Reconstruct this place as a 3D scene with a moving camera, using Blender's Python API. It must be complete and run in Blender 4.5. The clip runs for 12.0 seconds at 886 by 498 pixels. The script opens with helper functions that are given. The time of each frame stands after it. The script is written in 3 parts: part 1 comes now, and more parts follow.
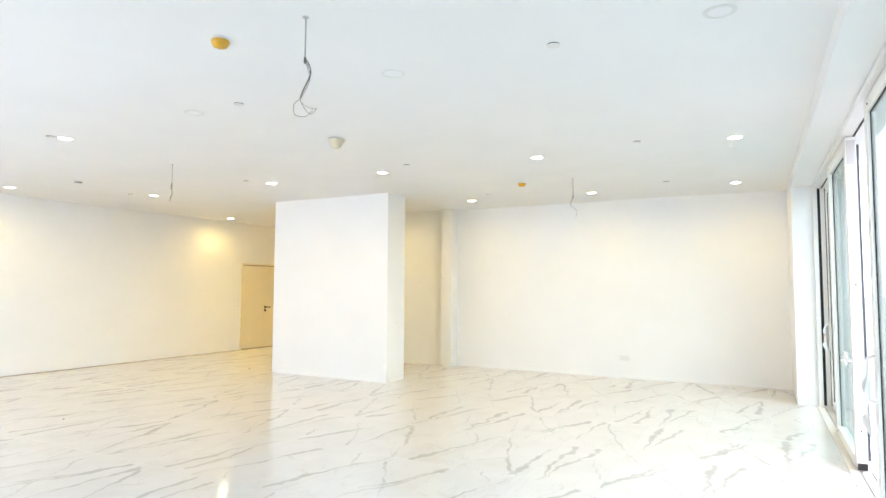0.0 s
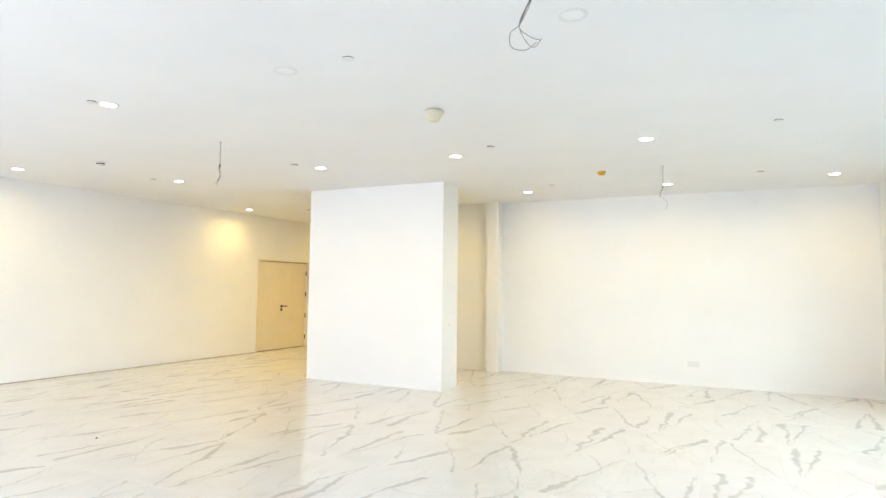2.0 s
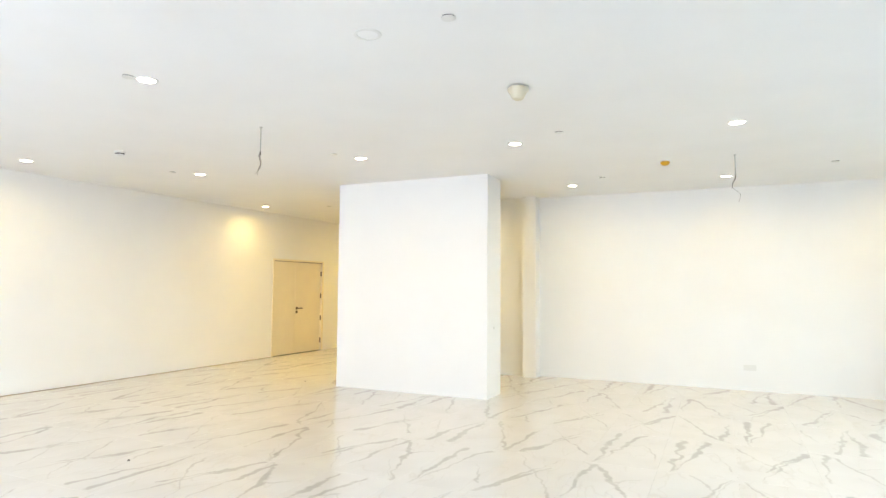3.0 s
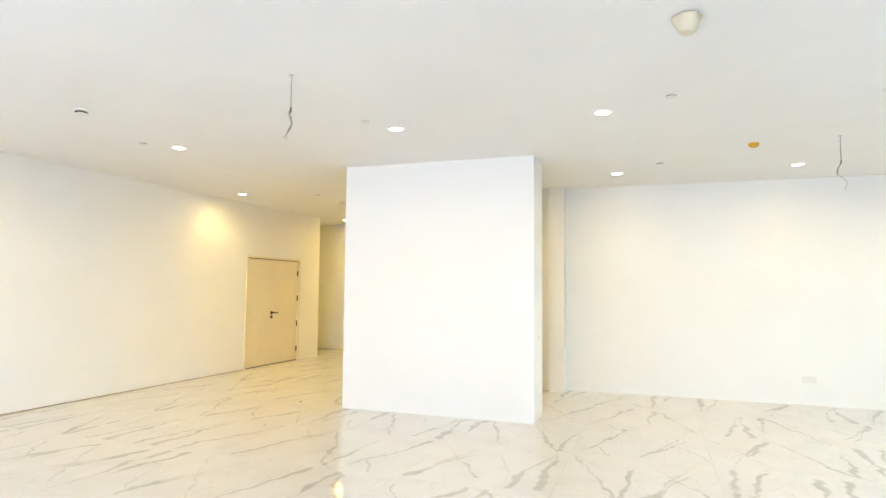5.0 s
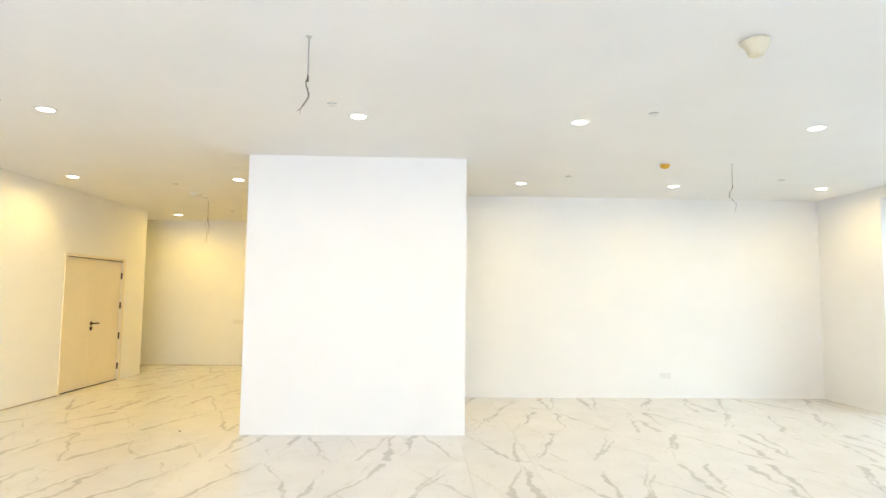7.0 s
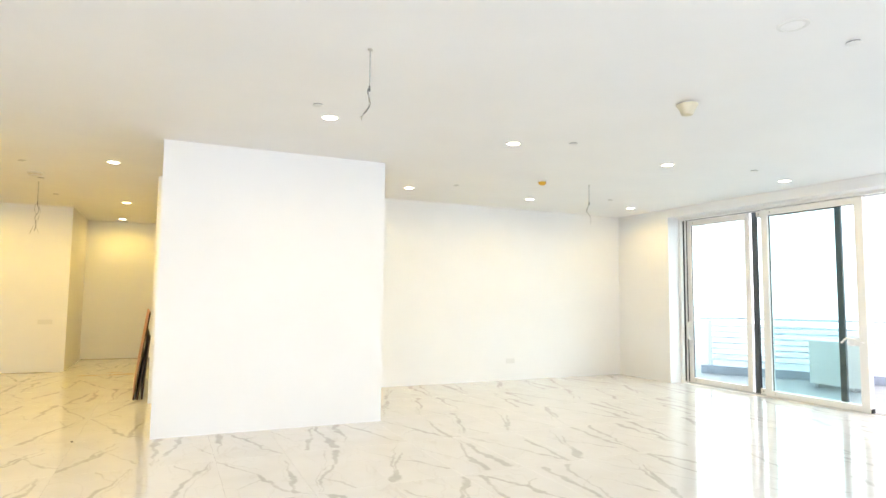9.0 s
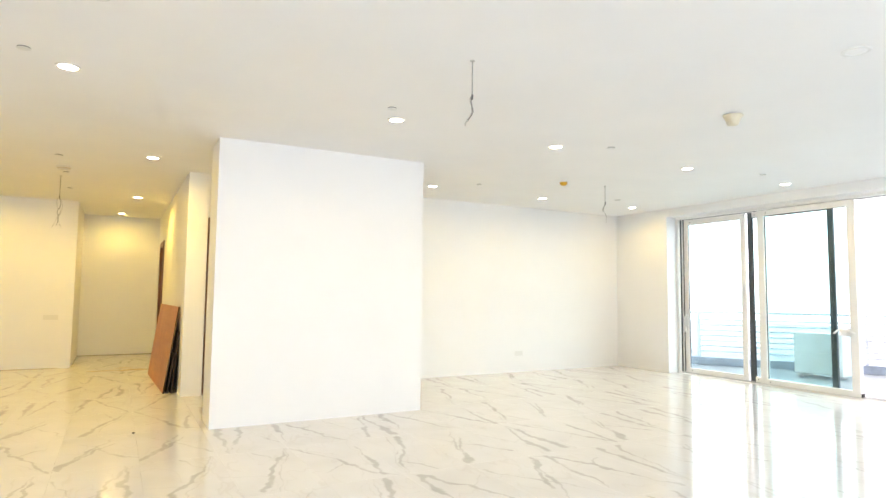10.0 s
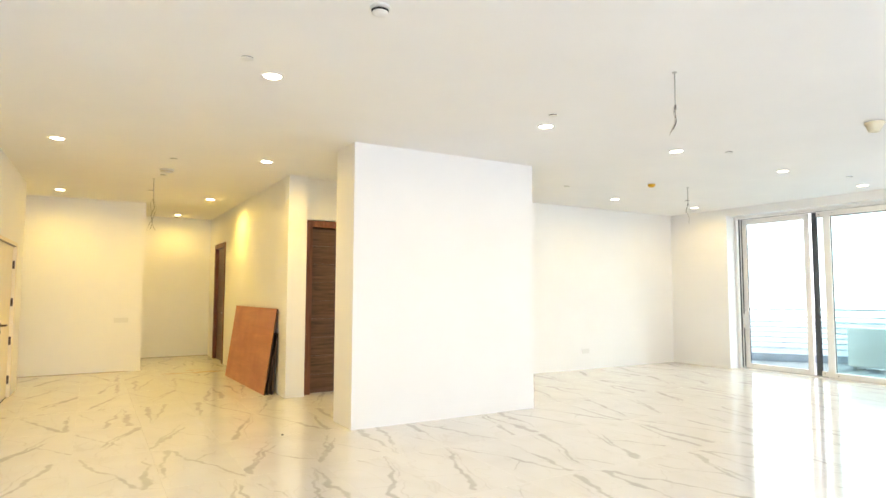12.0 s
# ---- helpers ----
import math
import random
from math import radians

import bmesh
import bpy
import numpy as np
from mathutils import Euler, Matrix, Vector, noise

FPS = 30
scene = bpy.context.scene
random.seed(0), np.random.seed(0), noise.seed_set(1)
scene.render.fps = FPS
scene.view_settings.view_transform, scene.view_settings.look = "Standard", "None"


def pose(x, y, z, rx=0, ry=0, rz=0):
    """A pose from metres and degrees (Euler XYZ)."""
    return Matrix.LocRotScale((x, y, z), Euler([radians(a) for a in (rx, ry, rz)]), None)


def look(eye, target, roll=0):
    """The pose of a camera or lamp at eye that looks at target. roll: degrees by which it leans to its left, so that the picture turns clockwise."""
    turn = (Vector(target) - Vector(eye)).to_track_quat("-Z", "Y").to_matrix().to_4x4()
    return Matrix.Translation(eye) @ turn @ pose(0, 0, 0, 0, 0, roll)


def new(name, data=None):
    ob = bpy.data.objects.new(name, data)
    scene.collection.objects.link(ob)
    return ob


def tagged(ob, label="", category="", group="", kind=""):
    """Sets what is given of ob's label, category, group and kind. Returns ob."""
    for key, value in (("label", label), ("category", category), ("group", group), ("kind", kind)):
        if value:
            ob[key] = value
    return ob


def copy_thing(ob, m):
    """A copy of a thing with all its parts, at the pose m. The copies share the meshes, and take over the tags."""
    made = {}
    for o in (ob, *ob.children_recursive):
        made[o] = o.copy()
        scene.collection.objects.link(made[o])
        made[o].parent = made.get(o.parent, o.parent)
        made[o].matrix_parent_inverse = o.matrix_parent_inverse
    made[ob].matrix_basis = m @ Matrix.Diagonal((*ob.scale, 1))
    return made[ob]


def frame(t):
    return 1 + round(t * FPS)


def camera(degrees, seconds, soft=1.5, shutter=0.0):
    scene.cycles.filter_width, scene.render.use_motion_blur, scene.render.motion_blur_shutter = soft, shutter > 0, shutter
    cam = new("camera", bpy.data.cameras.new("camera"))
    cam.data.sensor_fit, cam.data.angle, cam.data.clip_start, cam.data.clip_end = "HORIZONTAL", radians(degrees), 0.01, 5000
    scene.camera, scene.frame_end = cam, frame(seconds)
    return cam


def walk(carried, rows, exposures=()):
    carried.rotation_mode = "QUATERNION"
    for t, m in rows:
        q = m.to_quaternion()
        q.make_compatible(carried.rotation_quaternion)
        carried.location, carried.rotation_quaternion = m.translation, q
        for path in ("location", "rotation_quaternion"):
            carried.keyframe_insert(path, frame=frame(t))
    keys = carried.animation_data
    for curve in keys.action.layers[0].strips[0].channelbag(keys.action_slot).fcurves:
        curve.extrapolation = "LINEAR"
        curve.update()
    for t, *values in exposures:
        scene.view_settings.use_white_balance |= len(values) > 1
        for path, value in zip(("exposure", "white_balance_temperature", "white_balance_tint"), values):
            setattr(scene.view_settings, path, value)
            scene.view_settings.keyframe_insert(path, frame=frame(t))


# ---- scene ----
cam = camera(73.1, 12.0)
METRES, EYE, TILT, LEAN, TURN = 10.56, 1.525, 0.0, 0.0, 27.8
ROWS = [
    (0.0, 0.0, 0.0, 0.0, -0.02, 3.67, -0.29),
    (0.5, -0.0184, 0.0151, -0.0006, -0.43, 3.62, -0.45),
    (1.0, -0.0445, 0.0374, -0.0018, -0.92, 3.6, -0.59),
    (1.5, -0.0756, 0.0602, -0.0022, -1.31, 3.66, -0.74),
    (2.0, -0.1126, 0.0873, -0.0017, -2.01, 3.61, -0.7),
    (2.5, -0.1467, 0.1158, -0.0018, -2.51, 3.66, -0.58),
    (3.0, -0.1804, 0.1493, -0.0025, -2.93, 3.66, -0.4),
    (3.5, -0.2054, 0.1852, -0.0006, -3.39, 3.5, -0.29),
    (5.5, -0.3085, 0.3206, -0.0018, -11.36, 3.97, -0.59),
    (6.0, -0.3434, 0.3473, -0.0012, -15.14, 4.12, -0.59),
    (6.5, -0.3788, 0.3639, -0.0011, -22.14, 4.35, -0.64),
    (7.0, -0.4189, 0.3797, -0.0015, -29.97, 4.48, -0.64),
    (7.5, -0.4585, 0.3914, -0.002, -37.68, 4.66, -0.66),
    (9.5, -0.619, 0.4706, -0.0092, -54.86, 4.42, -0.64),
    (10.0, -0.6546, 0.5036, -0.0105, -56.42, 4.29, -0.64),
    (10.5, -0.6847, 0.5364, -0.0102, -57.66, 4.2, -0.61),
    (11.0, -0.7125, 0.5705, -0.0102, -57.92, 4.11, -0.46),
    (11.5, -0.7309, 0.6, -0.009, -58.15, 3.99, -0.36),
    (12.0, -0.7498, 0.626, -0.0075, -58.23, 4.06, -0.19),
]
EXPOSURES = [(0.0, 0.92, 6070, 10.5), (3.5, 0.94, 6100, 10.5), (6.0, 0.95, 6110, 10.5), (9.5, 0.94, 6240, 10.5), (12.0, 0.97, 6330, 11)]
walk(cam, [(t, pose(0, 0, EYE, TILT, LEAN, TURN) @ pose(METRES * x, METRES * y, METRES * z, 90 + pitch, roll, yaw)) for t, x, y, z, yaw, pitch, roll in ROWS], EXPOSURES)


# ---- world and daylight ----
world = bpy.data.worlds.new("sky")
scene.world = world
world.use_nodes = True
wn = world.node_tree.nodes
sky = wn.new("ShaderNodeTexSky")
sky.sky_type = 'NISHITA'
sky.sun_disc = False
sky.sun_elevation = radians(32)
sky.sun_rotation = radians(-76)
sky.air_density, sky.dust_density, sky.ozone_density = 1.0, 3.0, 1.0
wn["Background"].inputs["Strength"].default_value = 0.15
world.node_tree.links.new(sky.outputs["Color"], wn["Background"].inputs["Color"])

sun_data = bpy.data.lights.new("sun", 'SUN')
sun_data.energy, sun_data.angle, sun_data.color = 2.1, radians(0.6), (1.0, 0.96, 0.9)
sun = new("sun", sun_data)
sun.matrix_world = look((-20, 2, 12.5), (0, 0, 0))

# the sky's light through the long window
win_data = bpy.data.lights.new("window_daylight", 'AREA')
win_data.shape, win_data.size, win_data.size_y = 'RECTANGLE', 8.0, 2.7
win_data.energy, win_data.color = 6, (1.0, 0.955, 1.0)
win_light = new("window_daylight", win_data)
win_light.matrix_world = look((1.6, 4.4, 1.8), (-4, 4.4, 0.2))
# the same through the south wall's glazing, unseen and inferred from the daylight
south_data = bpy.data.lights.new("south_daylight", 'AREA')
south_data.shape, south_data.size, south_data.size_y = 'RECTANGLE', 7.2, 2.2
south_data.energy, south_data.color = 215, (1.0, 0.955, 1.0)
south_light = new("south_daylight", south_data)
south_light.matrix_world = look((-7.0, -3.4, 1.35), (-7.0, 6.0, 1.35))

LAMP_WATTS, HALL_WATTS, PASSAGE_WATTS = 19, 66, 22
CORNER_WATTS = 38
WASHER_WATTS = 25
LAMP_COLOR = (1.0, 0.69, 0.20)
HALL_COLOR = (1.0, 0.67, 0.12)

# ---- materials ----


def material(name, color, rough=0.5, metal=0.0):
    m = bpy.data.materials.new(name)
    m.use_nodes = True
    b = m.node_tree.nodes["Principled BSDF"]
    b.inputs["Base Color"].default_value = (*color, 1)
    b.inputs["Roughness"].default_value = rough
    b.inputs["Metallic"].default_value = metal
    return m


def node(m, kind, **sockets):
    n = m.node_tree.nodes.new(kind)
    for k, v in sockets.items():
        n.inputs[k.replace("_", " ")].default_value = v
    return n


def link(m, a, b):
    m.node_tree.links.new(a, b)


def ramp(m, source, stops):
    r = m.node_tree.nodes.new("ShaderNodeValToRGB")
    e = r.color_ramp.elements
    while len(e) < len(stops):
        e.new(0.5)
    for i, (p, c) in enumerate(stops):
        e[i].position, e[i].color = p, (*c, 1)
    link(m, source, r.inputs["Fac"])
    return r.outputs["Color"]


def maths(m, op, a, b=0.0, clamp=False):
    n = m.node_tree.nodes.new("ShaderNodeMath")
    n.operation, n.use_clamp = op, clamp
    for i, v in enumerate((a, b)):
        if isinstance(v, (int, float)):
            n.inputs[i].default_value = v
        else:
            link(m, v, n.inputs[i])
    return n.outputs[0]


def mixed(m, fac, a, b):
    n = m.node_tree.nodes.new("ShaderNodeMix")
    n.data_type = 'RGBA'
    for s, v in ((n.inputs[0], fac), (n.inputs[6], a), (n.inputs[7], b)):
        if isinstance(v, (int, float)):
            s.default_value = v
        elif isinstance(v, tuple):
            s.default_value = (*v, 1)
        else:
            link(m, v, s)
    return n.outputs[2]


def bsdf(m):
    return m.node_tree.nodes["Principled BSDF"]


def bumped(m, height, strength, distance=0.002):
    n = node(m, "ShaderNodeBump", Strength=strength, Distance=distance)
    link(m, height, n.inputs["Height"])
    link(m, n.outputs[0], bsdf(m).inputs["Normal"])


def painted(name, color, rough=0.55, mottling=0.012, scale=1.2):
    """Rolled wall paint: faint mottling, roller stipple."""
    m = material(name, color, rough)
    tc = node(m, "ShaderNodeTexCoord")
    big = node(m, "ShaderNodeTexNoise", Scale=scale, Detail=4.0, Roughness=0.55)
    link(m, tc.outputs["Object"], big.inputs["Vector"])
    low = tuple(c * (1 - mottling) for c in color)
    high = tuple(min(0.9, c * (1 + mottling)) for c in color)
    link(m, ramp(m, big.outputs[0], [(0.35, low), (0.65, high)]), bsdf(m).inputs["Base Color"])
    fine = node(m, "ShaderNodeTexNoise", Scale=260.0, Detail=2.0)
    link(m, tc.outputs["Object"], fine.inputs["Vector"])
    wavy = node(m, "ShaderNodeTexNoise", Scale=2.2, Detail=2.0)
    link(m, tc.outputs["Object"], wavy.inputs["Vector"])
    bumped(m, maths(m, 'ADD', maths(m, 'MULTIPLY', fine.outputs[0], 0.12), wavy.outputs[0]), 0.06, 0.004)
    return m


WALL = painted("wall_paint", (0.845, 0.845, 0.84), 0.5)
CEILING = painted("ceiling_paint", (0.86, 0.86, 0.86), 0.75, 0.012)
CREAM = painted("cream_door_paint", (0.80, 0.72, 0.55), 0.4, 0.015, 3.0)
CONCRETE = painted("balcony_screed", (0.38, 0.39, 0.40), 0.7, 0.1, 2.0)


# the printed veins of four tile faces: from, to (in metres from the tile's corner), half widths at both ends
PRINT_A = [(0.50, 1.19, 0.24, 0.06, 0.006, 0.032), (0.50, 1.19, 0.47, 0.08, 0.008, 0.044), (0.47, 0.62, 0.20, 0.42, 0.005, 0.009),
           (0.02, 0.95, 0.20, 0.42, 0.012, 0.005)]
PRINT_B = [(0.14, 0.06, 0.55, 1.19, 0.034, 0.009), (0.24, 0.02, 0.57, 1.19, 0.007, 0.006), (0.02, 0.50, 0.30, 0.42, 0.004, 0.010),
           (0.45, 0.78, 0.28, 1.18, 0.006, 0.014)]
PRINT_C = [(0.03, 1.18, 0.42, 0.15, 0.012, 0.026), (0.42, 0.15, 0.58, 0.02, 0.022, 0.006), (0.56, 0.95, 0.49, 0.08, 0.010, 0.036),
           (0.03, 1.18, 0.32, 0.74, 0.005, 0.005), (0.08, 0.30, 0.30, 0.50, 0.005, 0.012)]
PRINT_D = [(0.20, 0.36, 0.59, 1.11, 0.012, 0.036), (0.16, 0.06, 0.59, 1.11, 0.006, 0.028), (0.01, 1.03, 0.30, 0.52, 0.016, 0.010),
           (0.30, 0.52, 0.57, 0.08, 0.010, 0.006)]


def marble():
    m = material("polished_marble", (0.8, 0.79, 0.77), 0.07)
    tc = node(m, "ShaderNodeTexCoord")
    info = node(m, "ShaderNodeObjectInfo")

    def vec(op, a, b=None):
        n = m.node_tree.nodes.new("ShaderNodeVectorMath")
        n.operation = op
        for i, v in enumerate((a, b)):
            if isinstance(v, tuple):
                n.inputs[i].default_value = v
            elif v is not None:
                link(m, v, n.inputs[i])
        return n

    shift = node(m, "ShaderNodeCombineXYZ")
    link(m, maths(m, 'MULTIPLY', info.outputs["Random"], 61.0), shift.inputs[0])
    link(m, maths(m, 'MULTIPLY', info.outputs["Random"], 173.0), shift.inputs[1])
    own = vec('ADD', tc.outputs["Object"], shift.outputs[0]).outputs[0]

    def warped(p, scale, detail, amount):
        n = node(m, "ShaderNodeTexNoise", Scale=scale, Detail=detail, Roughness=0.6)
        link(m, own, n.inputs["Vector"])
        centred = vec('SUBTRACT', n.outputs["Color"], (0.5, 0.5, 0.5)).outputs[0]
        return vec('ADD', p, vec('MULTIPLY', centred, (amount, amount, 0.0)).outputs[0]).outputs[0]

    # every other tile lies turned end for end
    turned = maths(m, 'GREATER_THAN', maths(m, 'FRACT', maths(m, 'MULTIPLY', info.outputs["Random"], 17.0)), 0.5)
    way = m.node_tree.nodes.new("ShaderNodeVectorMath")
    way.operation = 'SCALE'
    link(m, tc.outputs["Object"], way.inputs[0])
    link(m, maths(m, 'SUBTRACT', 1.0, maths(m, 'MULTIPLY', turned, 2.0)), way.inputs["Scale"])
    place = vec('ADD', way.outputs[0], (0.3, 0.6, 0.0)).outputs[0]
    place = warped(warped(place, 2.2, 2.0, 0.20), 7.5, 5.0, 0.095)
    place = vec('MULTIPLY', place, (1.0, 1.0, 0.0)).outputs[0]
    rag = node(m, "ShaderNodeTexNoise", Scale=3.6, Detail=5.0, Roughness=0.62)
    link(m, own, rag.inputs["Vector"])
    swell = maths(m, 'MAXIMUM', maths(m, 'MULTIPLY', maths(m, 'SUBTRACT', rag.outputs[0], 0.21), 3.6), 0.38)

    def strokes(rows):
        total = None
        for x0, y0, x1, y1, w0, w1 in rows:
            a, d = (x0, y0, 0.0), (x1 - x0, y1 - y0, 0.0)
            pa = vec('SUBTRACT', place, a).outputs[0]
            along = maths(m, 'DIVIDE', vec('DOT_PRODUCT', pa, d).outputs["Value"], d[0] ** 2 + d[1] ** 2, True)
            foot = m.node_tree.nodes.new("ShaderNodeVectorMath")
            foot.operation = 'SCALE'
            foot.inputs[0].default_value = d
            link(m, along, foot.inputs["Scale"])
            dist = vec('LENGTH', vec('SUBTRACT', pa, foot.outputs[0]).outputs[0]).outputs["Value"]
            width = maths(m, 'MULTIPLY', maths(m, 'ADD', maths(m, 'MULTIPLY', along, w1 - w0), w0), swell)
            line = maths(m, 'MULTIPLY', maths(m, 'SUBTRACT', 1.0, maths(m, 'DIVIDE', dist, width)), 1.8, True)
            line = maths(m, 'MULTIPLY', line, maths(m, 'ADD', maths(m, 'MULTIPLY', width, 28.0), 0.28, True))
            total = line if total is None else maths(m, 'MAXIMUM', total, line)
        return total

    pick = info.outputs["Random"]
    bold = None
    for k, rows in enumerate((PRINT_A, PRINT_B, PRINT_C, PRINT_D)):
        here = maths(m, 'MULTIPLY', maths(m, 'GREATER_THAN', pick, 0.25 * k), maths(m, 'LESS_THAN', pick, 0.25 * (k + 1)))
        face = maths(m, 'MULTIPLY', strokes(rows), here)
        bold = face if bold is None else maths(m, 'ADD', bold, face)
    # hair-fine veins
    mp = node(m, "ShaderNodeMapping", Rotation=(0, 0, radians(-24)), Scale=(3.0, 1.0, 1.0))
    link(m, warped(own, 1.8, 3.0, 0.3), mp.inputs["Vector"])
    hair = node(m, "ShaderNodeTexNoise", Scale=1.1, Detail=2.0)
    link(m, mp.outputs[0], hair.inputs["Vector"])
    d = maths(m, 'ABSOLUTE', maths(m, 'SUBTRACT', hair.outputs[0], 0.5))
    fine = maths(m, 'SUBTRACT', 1.0, maths(m, 'DIVIDE', d, maths(m, 'MULTIPLY', swell, 0.010)), True)

    cloud = node(m, "ShaderNodeTexNoise", Scale=2.2, Detail=5.0)
    link(m, own, cloud.inputs["Vector"])
    base = ramp(m, cloud.outputs[0], [(0.3, (0.685, 0.675, 0.66)), (0.6, (0.735, 0.728, 0.715))])
    one = mixed(m, maths(m, 'MULTIPLY', fine, 0.22), base, (0.50, 0.46, 0.41))
    tone = ramp(m, rag.outputs[0], [(0.35, (0.44, 0.42, 0.39)), (0.65, (0.30, 0.285, 0.265))])
    two = mixed(m, maths(m, 'MULTIPLY', bold, 0.52), one, tone)
    link(m, two, bsdf(m).inputs["Base Color"])
    smudge = node(m, "ShaderNodeTexNoise", Scale=3.0, Detail=4.0)
    link(m, tc.outputs["Object"], smudge.inputs["Vector"])
    link(m, maths(m, 'ADD', maths(m, 'MULTIPLY', smudge.outputs[0], 0.14), 0.04), bsdf(m).inputs["Roughness"])
    return m


MARBLE = marble()
GROUT = material("grey_grout", (0.60, 0.585, 0.56), 0.9)


def wood(name, dark, light, rough, grain_axis, scale=1.0):
    m = material(name, light, rough)
    tc = node(m, "ShaderNodeTexCoord")
    s = [9.0 * scale] * 3
    s[grain_axis] = 0.7 * scale
    mp = node(m, "ShaderNodeMapping", Scale=tuple(s))
    link(m, tc.outputs["Object"], mp.inputs["Vector"])
    n = node(m, "ShaderNodeTexNoise", Scale=2.5, Detail=8.0, Roughness=0.65, Distortion=0.6)
    link(m, mp.outputs[0], n.inputs["Vector"])
    link(m, ramp(m, n.outputs[0], [(0.36, dark), (0.66, light)]), bsdf(m).inputs["Base Color"])
    bumped(m, n.outputs[0], 0.2, 0.001)
    return m


DARK_WOOD = wood("dark_walnut_veneer", (0.045, 0.023, 0.017), (0.15, 0.078, 0.056), 0.4, 0, 1.2)
FRAME_WOOD = wood("walnut_door_frame", (0.10, 0.032, 0.018), (0.22, 0.08, 0.05), 0.4, 2, 1.4)
PLYWOOD = wood("orange_brown_shuttering_ply", (0.40, 0.125, 0.040), (0.55, 0.205, 0.075), 0.33, 1, 0.3)
blotch = node(PLYWOOD, "ShaderNodeTexNoise", Scale=2.3, Detail=5.0, Roughness=0.6)
link(PLYWOOD, node(PLYWOOD, "ShaderNodeTexCoord").outputs["Object"], blotch.inputs["Vector"])
grain = bsdf(PLYWOOD).inputs["Base Color"].links[0].from_socket
stain = maths(PLYWOOD, 'MULTIPLY', maths(PLYWOOD, 'SUBTRACT', blotch.outputs[0], 0.46), 3.2, True)
link(PLYWOOD, mixed(PLYWOOD, stain, grain, (0.36, 0.085, 0.028)), bsdf(PLYWOOD).inputs["Base Color"])
PLY_EDGE = material("ply_edge", (0.05, 0.025, 0.015), 0.7)
# near-black, painting the shadow wedge behind the leaning board
SHADE_FILL = painted("wedge_shade_dark", (0.020, 0.014, 0.011), 0.5, 0.2, 6.0)

ALU = painted("off_white_powder_coat", (0.84, 0.83, 0.80), 0.35, 0.012, 4.0)
# dark copy of the frame colour, holding the shade on the meeting stiles
ALU_SHADED = material("stile_shade_aluminium", (0.07, 0.085, 0.10), 0.4, 0.2)
RUBBER = material("black_gasket", (0.012, 0.012, 0.013), 0.7)
STEEL = material("galvanised_steel", (0.55, 0.55, 0.55), 0.35, 0.9)
RAIL = painted("pale_railing_paint", (0.80, 0.81, 0.83), 0.4, 0.03, 4.0)
CASING = painted("pale_grey_casing_paint", (0.90, 0.90, 0.90), 0.45, 0.03, 4.0)
KERB = painted("blue_grey_kerb_paint", (0.40, 0.44, 0.51), 0.6, 0.12, 5.0)
PLASTIC = material("white_plastic", (0.76, 0.76, 0.745), 0.4)
IVORY = material("ivory_dust_cover", (0.66, 0.61, 0.46), 0.45)
YELLOW = material("yellow_dust_cover", (0.64, 0.36, 0.02), 0.35)
CABLE = material("grey_cable", (0.09, 0.09, 0.09), 0.5)
CABLE_PALE = material("pale_cable_core", (0.28, 0.27, 0.25), 0.5)
CONDUIT = material("grey_pvc_conduit", (0.38, 0.39, 0.38), 0.5)
# near-black stand-in for the shade inside narrow gaps and slots
SHADOW_GAP = material("gap_shade_dark", (0.02, 0.02, 0.02), 0.8)
BRONZE = material("dark_bronze_ironmongery", (0.07, 0.045, 0.03), 0.35, 0.7)
CARD = painted("torn_white_film", (0.8, 0.8, 0.79), 0.5, 0.02, 8.0)


def glass(name, tint):
    m = bpy.data.materials.new(name)
    m.use_nodes = True
    t = m.node_tree
    t.nodes.clear()
    out = t.nodes.new("ShaderNodeOutputMaterial")
    clear = t.nodes.new("ShaderNodeBsdfTransparent")
    clear.inputs[0].default_value = (*tint, 1)
    gloss = t.nodes.new("ShaderNodeBsdfGlossy")
    gloss.inputs["Roughness"].default_value = 0.02
    face = t.nodes.new("ShaderNodeLayerWeight")
    face.inputs[0].default_value = 0.5
    power = t.nodes.new("ShaderNodeMath")
    power.operation, power.inputs[1].default_value = 'POWER', 5.0
    t.links.new(face.outputs["Facing"], power.inputs[0])
    fres = t.nodes.new("ShaderNodeMath")
    fres.operation, fres.inputs[1].default_value, fres.inputs[2].default_value = 'MULTIPLY_ADD', 0.9, 0.04
    t.links.new(power.outputs[0], fres.inputs[0])
    mix = t.nodes.new("ShaderNodeMixShader")
    t.links.new(fres.outputs[0], mix.inputs[0])
    t.links.new(clear.outputs[0], mix.inputs[1])
    t.links.new(gloss.outputs[0], mix.inputs[2])
    t.links.new(mix.outputs[0], out.inputs[0])
    return m


GLASS = glass("blue_green_glass", (0.85, 0.955, 0.96))


def glowing(name, color, strength):
    m = material(name, color, 0.4)
    bsdf(m).inputs["Emission Color"].default_value = (*color, 1)
    bsdf(m).inputs["Emission Strength"].default_value = strength
    return m


LED = glowing("warm_led_diffuser", (1.0, 0.86, 0.62), 14.0)

HAZE = glowing("bright_haze", (1.0, 0.97, 1.0), 1.05)

# ---- building blocks ----


